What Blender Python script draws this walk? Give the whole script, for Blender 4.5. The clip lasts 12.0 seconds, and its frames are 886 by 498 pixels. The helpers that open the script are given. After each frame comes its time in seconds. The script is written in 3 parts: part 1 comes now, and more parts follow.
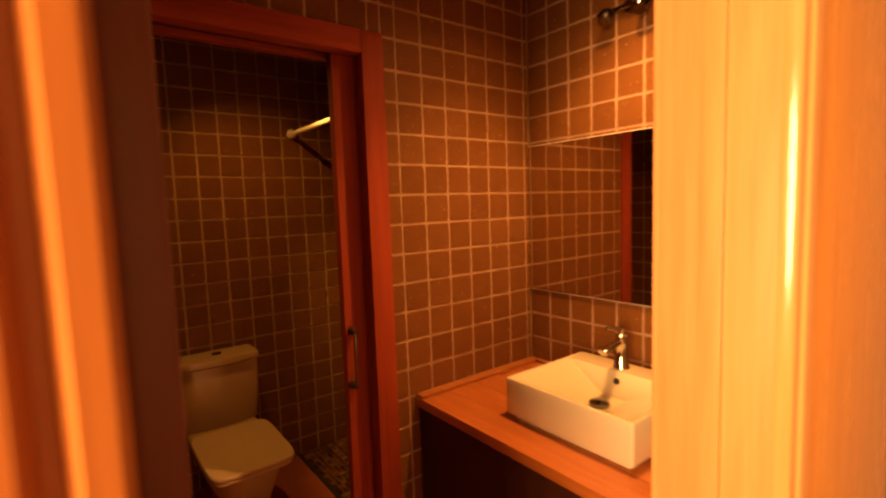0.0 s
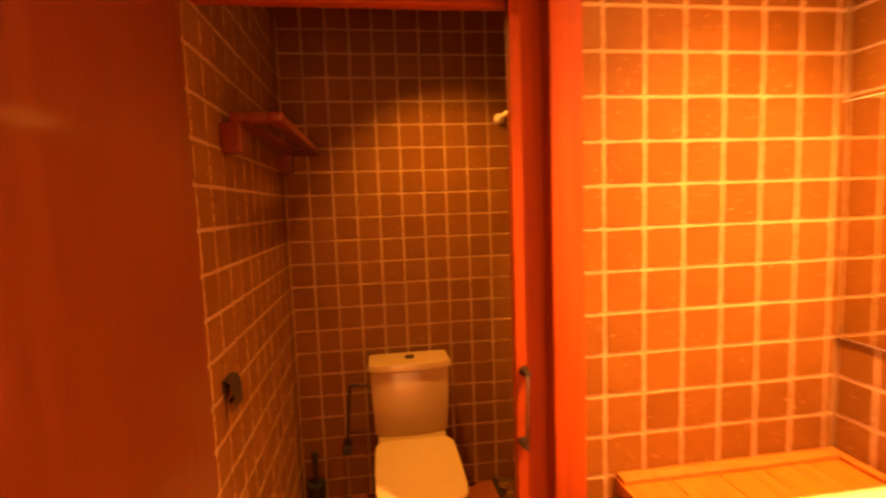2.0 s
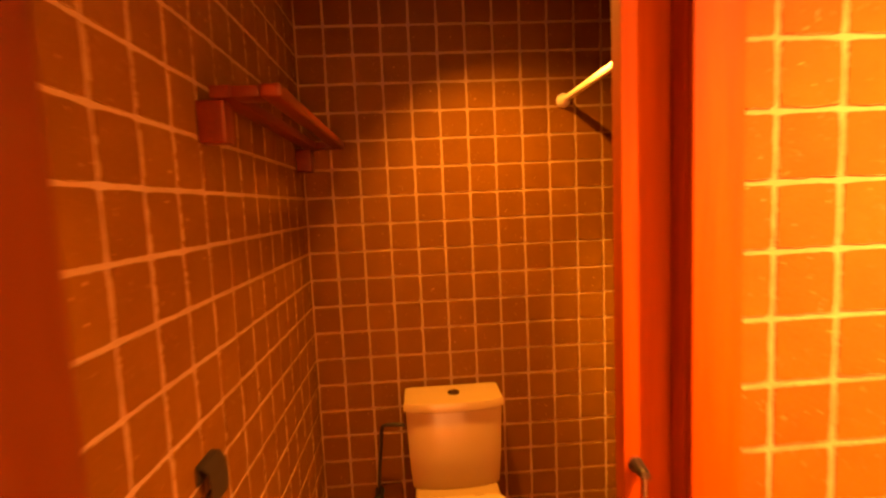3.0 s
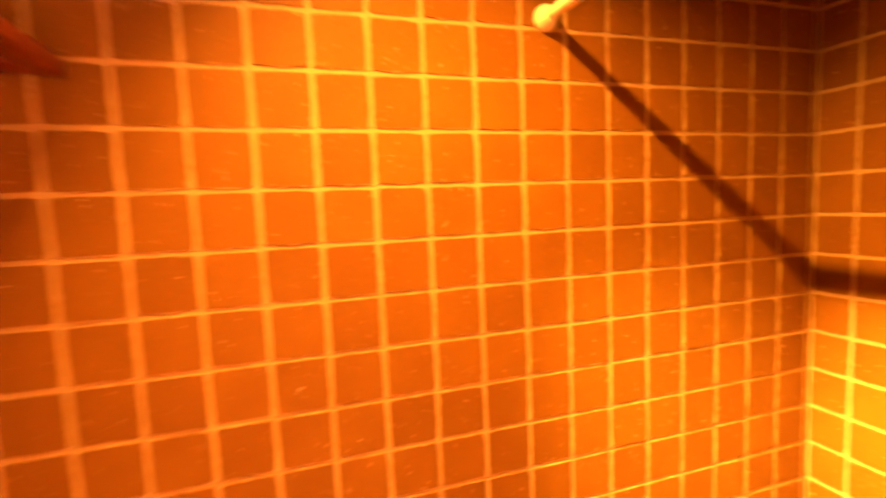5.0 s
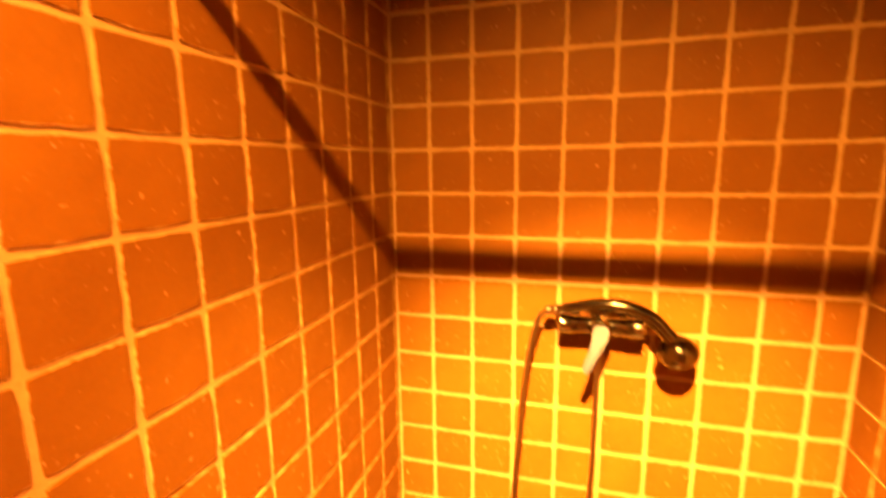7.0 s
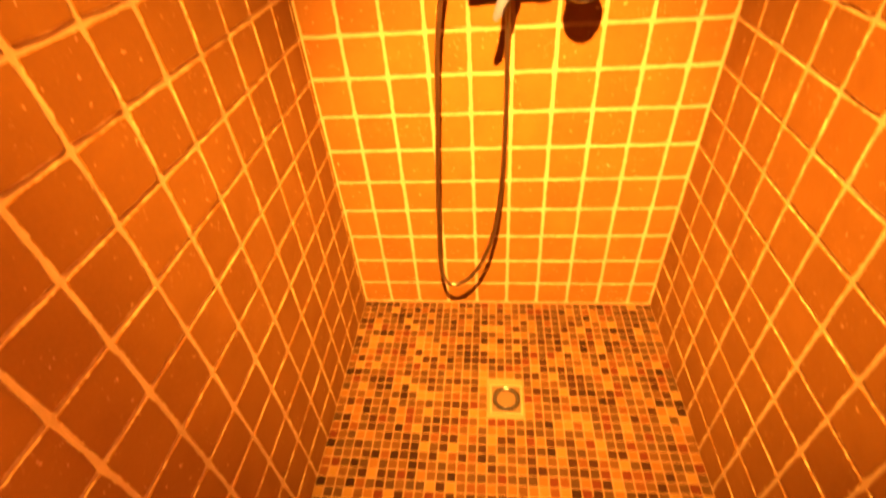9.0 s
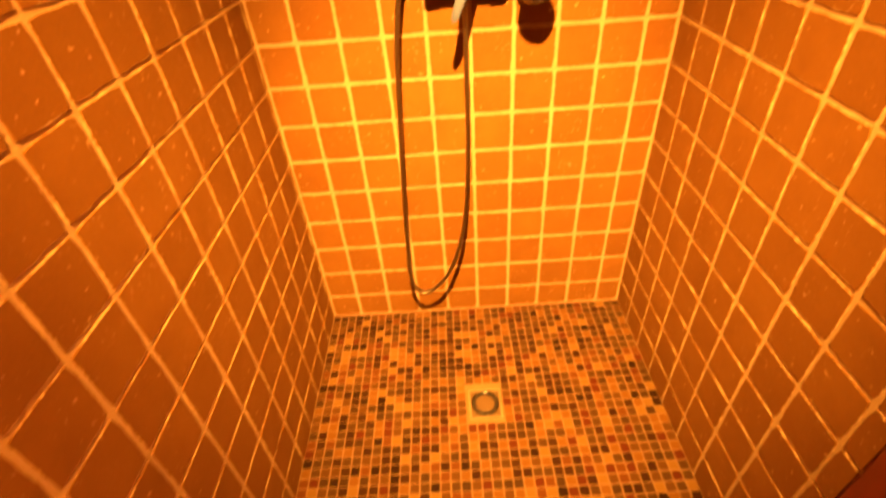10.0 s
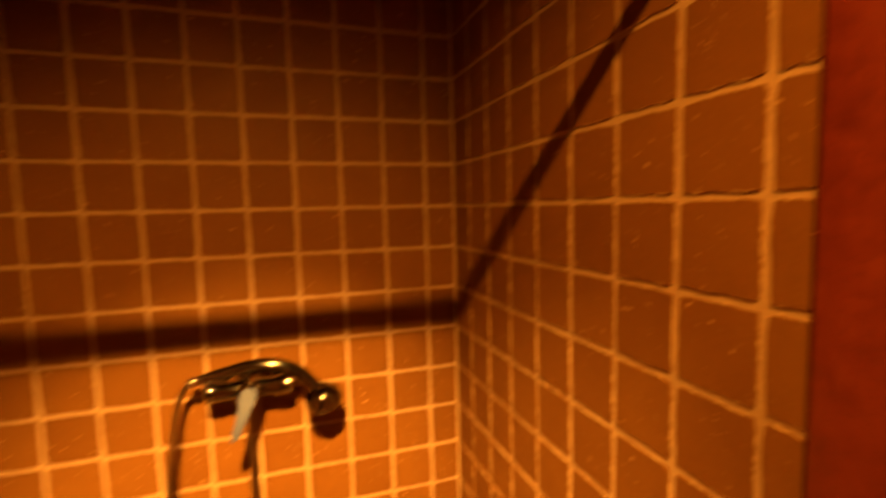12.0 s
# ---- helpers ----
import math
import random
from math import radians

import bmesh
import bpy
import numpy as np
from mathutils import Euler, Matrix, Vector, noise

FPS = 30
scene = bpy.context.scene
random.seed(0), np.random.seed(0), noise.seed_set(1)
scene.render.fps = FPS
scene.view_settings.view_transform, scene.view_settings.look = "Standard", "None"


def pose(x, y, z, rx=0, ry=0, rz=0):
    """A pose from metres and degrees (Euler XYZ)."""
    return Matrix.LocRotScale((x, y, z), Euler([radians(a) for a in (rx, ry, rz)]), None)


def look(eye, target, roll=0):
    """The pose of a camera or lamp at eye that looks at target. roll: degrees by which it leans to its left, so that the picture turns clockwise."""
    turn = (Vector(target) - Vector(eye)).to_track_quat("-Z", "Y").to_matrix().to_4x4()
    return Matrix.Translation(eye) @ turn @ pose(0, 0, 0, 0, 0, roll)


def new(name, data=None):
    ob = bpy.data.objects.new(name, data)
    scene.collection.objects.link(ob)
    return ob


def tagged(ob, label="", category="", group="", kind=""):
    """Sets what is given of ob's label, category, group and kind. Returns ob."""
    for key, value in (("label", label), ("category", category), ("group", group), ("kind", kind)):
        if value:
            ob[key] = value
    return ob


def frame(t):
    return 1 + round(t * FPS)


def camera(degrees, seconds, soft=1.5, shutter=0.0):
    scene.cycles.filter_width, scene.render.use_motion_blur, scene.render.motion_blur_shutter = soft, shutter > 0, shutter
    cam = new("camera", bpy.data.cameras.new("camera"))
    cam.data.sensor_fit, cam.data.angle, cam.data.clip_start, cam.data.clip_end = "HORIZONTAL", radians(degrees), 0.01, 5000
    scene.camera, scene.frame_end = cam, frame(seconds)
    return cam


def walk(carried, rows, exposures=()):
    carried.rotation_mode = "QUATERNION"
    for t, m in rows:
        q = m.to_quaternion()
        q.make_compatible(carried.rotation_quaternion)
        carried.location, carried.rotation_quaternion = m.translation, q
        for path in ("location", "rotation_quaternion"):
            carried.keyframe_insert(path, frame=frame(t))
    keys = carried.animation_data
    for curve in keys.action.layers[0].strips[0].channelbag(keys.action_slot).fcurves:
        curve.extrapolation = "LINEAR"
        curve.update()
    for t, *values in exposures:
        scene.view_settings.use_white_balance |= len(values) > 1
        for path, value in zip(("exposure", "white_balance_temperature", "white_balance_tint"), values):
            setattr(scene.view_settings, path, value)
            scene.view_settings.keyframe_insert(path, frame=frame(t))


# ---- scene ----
cam = camera(85.8, 12.0, soft=2.2, shutter=0.8)
# seconds, eye, yaw to the left from +y, pitch up, roll
PATH = [
    (0.0, -1.848, -2.707, 1.451, -37.33, -5.25, -1.97),
    (0.5, -1.739, -2.607, 1.444, -33.02, -5.07, -2.10),
    (1.0, -1.626, -2.516, 1.458, -24.63, -5.01, -1.75),
    (1.5, -1.512, -2.473, 1.467, -14.49, -5.12, -1.84),
    (2.0, -1.471, -2.361, 1.458, -7.88, -5.16, -2.00),
    (2.5, -1.475, -2.174, 1.470, -3.49, -5.38, -2.51),
    (4.5, -1.423, -1.167, 1.491, -4.73, -4.53, -2.67),
    (5.0, -1.398, -0.953, 1.484, -17.71, -5.15, -2.36),
    (5.5, -1.324, -0.775, 1.494, -29.25, -6.20, -2.59),
    (6.0, -1.241, -0.632, 1.503, -42.94, -6.79, -2.29),
    (6.5, -1.182, -0.498, 1.508, -61.04, -7.16, -1.16),
    (7.0, -1.178, -0.478, 1.493, -73.74, -10.15, -0.74),
    (7.5, -1.200, -0.523, 1.453, -76.94, -17.27, -2.02),
    (7.7, -1.199, -0.537, 1.446, -76.68, -21.11, -3.04),
    (9.3, -1.276, -0.476, 1.296, -83.44, -41.75, -5.20),
    (9.5, -1.285, -0.466, 1.281, -84.87, -41.50, -5.43),
    (10.0, -1.273, -0.469, 1.294, -88.22, -38.25, -4.74),
    (10.5, -1.232, -0.442, 1.342, -93.53, -29.96, -2.28),
    (11.0, -1.232, -0.455, 1.412, -96.84, -18.97, -1.43),
    (11.5, -1.213, -0.584, 1.484, -97.13, -10.81, -1.95),
    (12.0, -1.219, -0.622, 1.523, -108.41, -4.96, -1.27),
]


def aim(x, y, z, yaw, pitch, roll):
    a, p = radians(yaw), radians(pitch)
    ahead = Vector((-math.sin(a) * math.cos(p), math.cos(a) * math.cos(p), math.sin(p)))
    return look(Vector((x, y, z)), Vector((x, y, z)) + ahead, roll)


# seconds, stops, white balance
EXPOSURES = [(0.0, -2.5, 5900, 16), (0.5, -2.45, 5900, 19), (1.0, -1.38, 5900, 21), (1.5, -0.65, 6300, 20), (2.0, -0.35, 6800, 22), (2.7, -0.15, 7400, 25), (4.4, 1.4, 7000, 13), (5.5, 1.45, 6600, 12), (7.0, 1.2, 6700, 17), (8.5, 0.95, 6500, 16), (9.5, 0.7, 6400, 15), (10.5, 0.26, 6400, 12), (11.0, -0.02, 6500, 13), (11.5, -0.4, 6500, 14), (12.0, -0.55, 6500, 14)]
walk(cam, [(t, aim(*p)) for t, *p in PATH], EXPOSURES)

# ---- world and lamps ----
world = bpy.data.worlds.new("world")
world.use_nodes = True
world.node_tree.nodes["Background"].inputs["Color"].default_value = (0.02, 0.012, 0.006, 1)
world.node_tree.nodes["Background"].inputs["Strength"].default_value = 0.2
scene.world = world

WARM = (1.0, 0.385, 0.035)


def spot(name, at, to, watts, degrees, blend, radius, colour=WARM):
    data = bpy.data.lights.new(name, "SPOT")
    data.energy, data.color = watts, colour
    data.spot_size, data.spot_blend, data.shadow_soft_size = radians(degrees), blend, radius
    ob = new(name, data)
    ob.matrix_world = look(at, to)
    return ob


WC_LAMP = Vector((-1.45, -0.49, 2.346))
spot("shower_beam", WC_LAMP, (0.0, -0.57, 0.13), 1500, 50, 1.0, 0.014, (1.0, 0.46, 0.06))
spot("shower_skirt", WC_LAMP, (0.0, -0.66, 0.26), 84, 90, 1.0, 0.014)
spot("shower_spill", WC_LAMP, WC_LAMP + Vector((0.37, 0.0, -1.0)), 165, 110, 0.85, 0.014)
VANITY_LAMP = Vector((-0.60, -1.87, 2.352))
spot("vanity_beam", VANITY_LAMP, VANITY_LAMP + Vector((0.06, 0.10, -1.0)), 650, 104, 1.0, 0.014, (1.0, 0.41, 0.085))
spot("vanity_spill", VANITY_LAMP, VANITY_LAMP + Vector((0.0, 0.05, -1.0)), 165, 146, 0.9, 0.014, (1.0, 0.41, 0.085))
# daylight through the hall window
window_light = bpy.data.lights.new("window_light", "AREA")
window_light.shape, window_light.size, window_light.size_y, window_light.energy, window_light.color = "RECTANGLE", 0.8, 1.1, 1230, (1.0, 0.50, 0.17)
window_ob = new("window_light", window_light)
window_ob.matrix_world = look((-3.42, -3.22, 1.45), (-2.42, -3.22, 1.45))

# ---- materials ----
def material(name, rough=0.5, metal=0.0, coat=0.0):
    m = bpy.data.materials.new(name)
    m.use_nodes = True
    nt = m.node_tree
    b = nt.nodes["Principled BSDF"]
    b.inputs["Roughness"].default_value = rough
    b.inputs["Metallic"].default_value = metal
    b.inputs["Coat Weight"].default_value = coat
    b.inputs["Coat Roughness"].default_value = 0.12
    return m, nt, b


def node(nt, kind, **values):
    n = nt.nodes.new(kind)
    for key, value in values.items():
        n.inputs[key].default_value = value
    return n


def noise_at(nt, scale, detail=4.0, rough=0.6, stretch=(1, 1, 1), space="Object", shift=None):
    tc = nt.nodes.new("ShaderNodeTexCoord")
    mp = node(nt, "ShaderNodeMapping", Scale=stretch)
    nt.links.new(tc.outputs[space], mp.inputs["Vector"])
    if shift is not None:
        nt.links.new(shift, mp.inputs["Location"])
    n = node(nt, "ShaderNodeTexNoise", Scale=scale, Detail=detail, Roughness=rough)
    nt.links.new(mp.outputs["Vector"], n.inputs["Vector"])
    return n.outputs["Fac"]


def ramp(nt, fac, stops, constant=False):
    r = nt.nodes.new("ShaderNodeValToRGB")
    if constant:
        r.color_ramp.interpolation = "CONSTANT"
    els = r.color_ramp.elements
    while len(els) < len(stops):
        els.new(0.5)
    for e, (p, c) in zip(els, stops):
        e.position, e.color = p, (*c, 1)
    nt.links.new(fac, r.inputs["Fac"])
    return r.outputs["Color"]


def mix(nt, fac, a, b, mode="MIX"):
    n = nt.nodes.new("ShaderNodeMix")
    n.data_type, n.blend_type = "RGBA", mode
    for socket, value in ((n.inputs["Factor"], fac), (n.inputs["A"], a), (n.inputs["B"], b)):
        if isinstance(value, (int, float)):
            socket.default_value = value
        elif isinstance(value, tuple):
            socket.default_value = (*value, 1)
        else:
            nt.links.new(value, socket)
    return n.outputs["Result"]


def bump(nt, b, height, strength, distance=0.01):
    n = node(nt, "ShaderNodeBump", Strength=strength, Distance=distance)
    nt.links.new(height, n.inputs["Height"])
    nt.links.new(n.outputs["Normal"], b.inputs["Normal"])


def spread(nt, fac, lo, hi):
    n = nt.nodes.new("ShaderNodeMapRange")
    n.inputs["To Min"].default_value, n.inputs["To Max"].default_value = lo, hi
    nt.links.new(fac, n.inputs["Value"])
    return n.outputs["Result"]


def math_node(nt, kind, a, b=0.0):
    n = nt.nodes.new("ShaderNodeMath")
    n.operation = kind
    for socket, value in zip(n.inputs, (a, b)):
        if isinstance(value, (int, float)):
            socket.default_value = value
        else:
            nt.links.new(value, socket)
    return n.outputs["Value"]


def make_tile():
    m, nt, b = material("glazed clay tile", 0.42)
    info = nt.nodes.new("ShaderNodeObjectInfo")
    base = ramp(nt, info.outputs["Random"], [(0.0, (0.162, 0.063, 0.0080)), (0.5, (0.186, 0.075, 0.0100)), (1.0, (0.210, 0.087, 0.0130))])
    cloud = noise_at(nt, 9, 3, space="Object", shift=info.outputs["Location"])
    base = mix(nt, spread(nt, cloud, -0.15, 0.85), base, (0.122, 0.041, 0.0040))
    fine = noise_at(nt, 160, 5, shift=info.outputs["Location"])
    base = mix(nt, spread(nt, fine, -0.15, 0.35), base, (0.22, 0.098, 0.018))
    speck = noise_at(nt, 75, 2, 0.5, shift=info.outputs["Location"])
    base = mix(nt, ramp(nt, speck, [(0.70, (0, 0, 0)), (0.76, (0.55, 0.55, 0.55))]), base, (0.60, 0.36, 0.14))
    splash = noise_at(nt, 190, 2, 0.5, (1, 0.55, 1), shift=info.outputs["Location"])
    patch = noise_at(nt, 16, 2, 0.5, shift=info.outputs["Location"])
    marks = mix(nt, 1.0, ramp(nt, splash, [(0.67, (0, 0, 0)), (0.73, (0.5, 0.5, 0.5))]), ramp(nt, patch, [(0.50, (0, 0, 0)), (0.62, (1, 1, 1))]), "MULTIPLY")
    base = mix(nt, marks, base, (0.55, 0.36, 0.20))
    # grout smeared over the tile's edges, ragged
    uv = nt.nodes.new("ShaderNodeUVMap")
    uv.uv_map = "tile_face"
    xyz = nt.nodes.new("ShaderNodeSeparateXYZ")
    nt.links.new(uv.outputs["UV"], xyz.inputs["Vector"])
    near = math_node(nt, "MAXIMUM", math_node(nt, "ABSOLUTE", xyz.outputs["X"]), math_node(nt, "ABSOLUTE", xyz.outputs["Y"]))
    rag = noise_at(nt, 130, 4, 0.65, shift=info.outputs["Location"])
    near = math_node(nt, "ADD", near, math_node(nt, "MULTIPLY", math_node(nt, "SUBTRACT", rag, 0.5), 0.16))
    base = mix(nt, ramp(nt, near, [(0.975, (0, 0, 0)), (0.99, (1, 1, 1))]), base, (0.39, 0.245, 0.115))
    nt.links.new(base, b.inputs["Base Color"])
    nt.links.new(spread(nt, cloud, 0.44, 0.66), b.inputs["Roughness"])
    b.inputs["Specular IOR Level"].default_value = 0.14
    bump(nt, b, mix(nt, 0.35, cloud, fine), 0.35, 0.006)
    return m


def make_grout():
    m, nt, b = material("cement grout", 0.9)
    big, fine = noise_at(nt, 5, 4), noise_at(nt, 220, 5)
    base = ramp(nt, big, [(0.3, (0.37, 0.235, 0.12)), (0.7, (0.47, 0.31, 0.175))])
    base = mix(nt, spread(nt, fine, -0.2, 0.5), base, (0.28, 0.16, 0.07))
    nt.links.new(base, b.inputs["Base Color"])
    b.inputs["Specular IOR Level"].default_value = 0.1
    bump(nt, b, fine, 0.5, 0.003)
    return m


def make_wood(name, dark, mid, light, axis, rough=0.34, coat=0.35):
    m, nt, b = material(name, rough, 0, coat)
    info = nt.nodes.new("ShaderNodeObjectInfo")
    stretch = [9, 9, 9]
    stretch[axis] = 0.55
    grain = noise_at(nt, 4.0, 6, 0.62, tuple(stretch), shift=info.outputs["Location"])
    big = noise_at(nt, 1.4, 3, 0.5, shift=info.outputs["Location"])
    thin = [70, 70, 70]
    thin[axis] = 1.5
    pores = noise_at(nt, 3.0, 4, 0.6, tuple(thin), shift=info.outputs["Location"])
    base = ramp(nt, grain, [(0.25, dark), (0.5, mid), (0.75, light)])
    base = mix(nt, spread(nt, big, 0.0, 0.55), base, mid)
    base = mix(nt, ramp(nt, pores, [(0.30, (0.4, 0.4, 0.4)), (0.46, (0, 0, 0))]), base, dark)
    nt.links.new(base, b.inputs["Base Color"])
    nt.links.new(spread(nt, grain, rough - 0.08, rough + 0.14), b.inputs["Roughness"])
    bump(nt, b, pores, 0.12, 0.002)
    b.inputs["Specular IOR Level"].default_value = 0.2 if rough > 0.5 else 0.5
    return m


def make_plain(name, colour, rough, metal=0.0, coat=0.0, vary=0.12, scale=14, relief=0.0):
    m, nt, b = material(name, rough, metal, coat)
    cloud, fine = noise_at(nt, scale, 4), noise_at(nt, scale * 14, 3)
    darker = tuple(c * (1 - vary) for c in colour)
    base = mix(nt, spread(nt, cloud, 0.0, 1.0), colour, darker)
    nt.links.new(base, b.inputs["Base Color"])
    nt.links.new(spread(nt, fine, max(0.02, rough - 0.05), min(1, rough + 0.09)), b.inputs["Roughness"])
    if relief:
        bump(nt, b, fine, relief, 0.003)
    return m


MOSAIC_COLOURS = [(0.0, (0.1120, 0.0440, 0.0064)), (0.13, (0.0592, 0.0224, 0.0040)), (0.30, (0.0400, 0.0168, 0.0040)), (0.44, (0.0288, 0.0120, 0.0032)), (0.56, (0.0208, 0.0056, 0.0008)),
                  (0.66, (0.0528, 0.0088, 0.0016)), (0.73, (0.1400, 0.0680, 0.0136)), (0.79, (0.0160, 0.0036, 0.0008)), (0.89, (0.0080, 0.0016, 0.0004)), (0.94, (0.0760, 0.0216, 0.0032))]


def make_mosaic(per_island):
    m, nt, b = material("mosaic glass joined" if per_island else "mosaic glass", 0.22)
    src = nt.nodes.new("ShaderNodeNewGeometry").outputs["Random Per Island"] if per_island else nt.nodes.new("ShaderNodeObjectInfo").outputs["Random"]
    base = ramp(nt, src, MOSAIC_COLOURS, True)
    fine = noise_at(nt, 130, 4, space="Object")
    base = mix(nt, spread(nt, fine, 0.0, 0.12), base, (0.10, 0.045, 0.012))
    b.inputs["Specular IOR Level"].default_value = 0.18
    nt.links.new(base, b.inputs["Base Color"])
    nt.links.new(spread(nt, fine, 0.2, 0.5), b.inputs["Roughness"])
    bump(nt, b, fine, 0.1, 0.002)
    return m


def make_plaster(name, colour):
    m, nt, b = material(name, 0.85)
    big, fine = noise_at(nt, 2.2, 4), noise_at(nt, 90, 4)
    base = mix(nt, spread(nt, big, 0, 0.8), colour, tuple(c * 0.82 for c in colour))
    nt.links.new(base, b.inputs["Base Color"])
    bump(nt, b, fine, 0.25, 0.004)
    return m


TILE, GROUT = make_tile(), make_grout()
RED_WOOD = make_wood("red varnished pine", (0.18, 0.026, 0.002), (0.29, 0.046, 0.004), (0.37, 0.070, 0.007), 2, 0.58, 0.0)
RED_WOOD_X = make_wood("red varnished pine crosswise", (0.18, 0.026, 0.002), (0.29, 0.046, 0.004), (0.37, 0.070, 0.007), 0, 0.58, 0.0)
PINE = make_wood("honey pine", (0.59, 0.28, 0.075), (0.66, 0.34, 0.10), (0.72, 0.40, 0.13), 2, 0.38, 0.2)
PINE_X = make_wood("honey pine crosswise", (0.59, 0.28, 0.075), (0.66, 0.34, 0.10), (0.72, 0.40, 0.13), 0, 0.38, 0.2)
LEAF_WOOD = make_wood("dark red door pine", (0.080, 0.013, 0.002), (0.097, 0.017, 0.0025), (0.116, 0.024, 0.004), 2, 0.40, 0.25)
CABINET_WOOD = make_wood("dark brown cabinet wood", (0.030, 0.008, 0.002), (0.045, 0.012, 0.003), (0.060, 0.018, 0.004), 2, 0.55, 0.0)
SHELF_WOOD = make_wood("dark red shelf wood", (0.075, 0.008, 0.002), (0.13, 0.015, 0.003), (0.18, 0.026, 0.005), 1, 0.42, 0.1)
DOOR_WOOD = make_wood("glossy orange pine", (0.62, 0.24, 0.012), (0.78, 0.35, 0.018), (0.85, 0.43, 0.028), 2, 0.22, 0.4)
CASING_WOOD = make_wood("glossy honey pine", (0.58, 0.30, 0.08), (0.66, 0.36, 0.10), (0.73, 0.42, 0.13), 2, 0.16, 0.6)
# left casing's pine with its shade in the colour; worktop strips borrow the brown
SHADED_BROWN_PINE = make_wood("shaded brown pine", (0.24, 0.075, 0.008), (0.34, 0.12, 0.013), (0.44, 0.17, 0.02), 2, 0.45, 0.1)
TAP_CHROME = make_plain("bright chrome", (0.72, 0.70, 0.66), 0.06, 1.0, 0, 0.05, 20)
# lever is chrome; the daylight it reflects is put into this pale base colour
LEVER_METAL = make_plain("chrome with painted reflection", (0.080, 0.092, 0.19), 0.6, 0.0, 0, 0.1, 30)
LEVER_METAL.node_tree.nodes["Principled BSDF"].inputs["Specular IOR Level"].default_value = 0.1
COUNTER_WOOD = make_wood("worktop oak", (0.26, 0.072, 0.006), (0.41, 0.125, 0.010), (0.51, 0.185, 0.018), 1, 0.34, 0.15)
CERAMIC = make_plain("white glazed ceramic", (0.70, 0.62, 0.40), 0.07, 0, 0.5, 0.04, 3)
SEAT_PLASTIC = make_plain("cream plastic", (0.62, 0.48, 0.29), 0.22, 0, 0.2, 0.05, 4)
CHROME = make_plain("chrome", (0.26, 0.25, 0.24), 0.05, 1.0, 0, 0.05, 20)
STEEL = make_plain("brushed steel", (0.62, 0.60, 0.56), 0.28, 1.0, 0, 0.15, 30)
PALE_METAL = make_plain("pale worn metal", (0.26, 0.18, 0.09), 0.42, 0.3, 0, 0.2, 30)
COVER_METAL = make_plain("tan dulled metal", (0.115, 0.060, 0.022), 0.5, 0.2, 0, 0.2, 30)
HOSE_METAL = make_plain("dull hose metal", (0.30, 0.24, 0.17), 0.30, 1.0, 0, 0.15, 30)
WHITE_PAINT = make_plain("white enamel", (0.78, 0.74, 0.66), 0.35, 0, 0, 0.08, 12)
DARK_METAL = make_plain("dark bronze", (0.045, 0.032, 0.022), 0.42, 0.4, 0, 0.25, 25)
BLACK = make_plain("black plastic", (0.016, 0.015, 0.014), 0.45, 0, 0, 0.2, 25)
RED_FLOOR = make_plain("red clay floor", (0.30, 0.085, 0.030), 0.42, 0, 0.1, 0.3, 6, 0.2)
PLASTER = make_plaster("warm plaster", (0.42, 0.31, 0.19))
CEILING_PAINT = make_plaster("ceiling paint", (0.20, 0.12, 0.06))
FLOOR_GROUT = make_plain("ochre floor grout", (0.21, 0.105, 0.035), 0.85, 0, 0, 0.35, 9, 0.3)
TOILET_CERAMIC = make_plain("beige glazed ceramic", (0.50, 0.37, 0.21), 0.07, 0, 0.5, 0.06, 3)
MOSAIC, MOSAIC_JOINED = make_mosaic(False), make_mosaic(True)
GLOW, _nt, _b = material("lamp glass", 0.3)
_b.inputs["Emission Color"].default_value = (1.0, 0.62, 0.25, 1)
_b.inputs["Emission Strength"].default_value = 40.0
MIRROR, _nt, _b = material("mirror silver", 0.0, 1.0)
_b.inputs["Base Color"].default_value = (0.66, 0.60, 0.48, 1)
GLASS_EDGE = make_plain("mirror edge", (0.72, 0.66, 0.55), 0.25, 0.2, 0, 0.05, 20)


# ---- shapes ----
def finish(bm, smooth=False):
    bmesh.ops.recalc_face_normals(bm, faces=bm.faces)
    for f in bm.faces:
        f.smooth = smooth
    return bm


def box(lo, hi, bevel=0.0, segments=2):
    bm = bmesh.new()
    bmesh.ops.create_cube(bm, size=1)
    for v in bm.verts:
        v.co = Vector([lo[i] + (v.co[i] + 0.5) * (hi[i] - lo[i]) for i in range(3)])
    if bevel:
        bmesh.ops.bevel(bm, geom=bm.edges[:], offset=bevel, segments=segments, profile=0.6, affect="EDGES", clamp_overlap=True)
    return finish(bm)


def join(*parts):
    out = bmesh.new()
    for p in parts:
        me = bpy.data.meshes.new("tmp")
        p.to_mesh(me)
        p.free()
        out.from_mesh(me)
        bpy.data.meshes.remove(me)
    return out


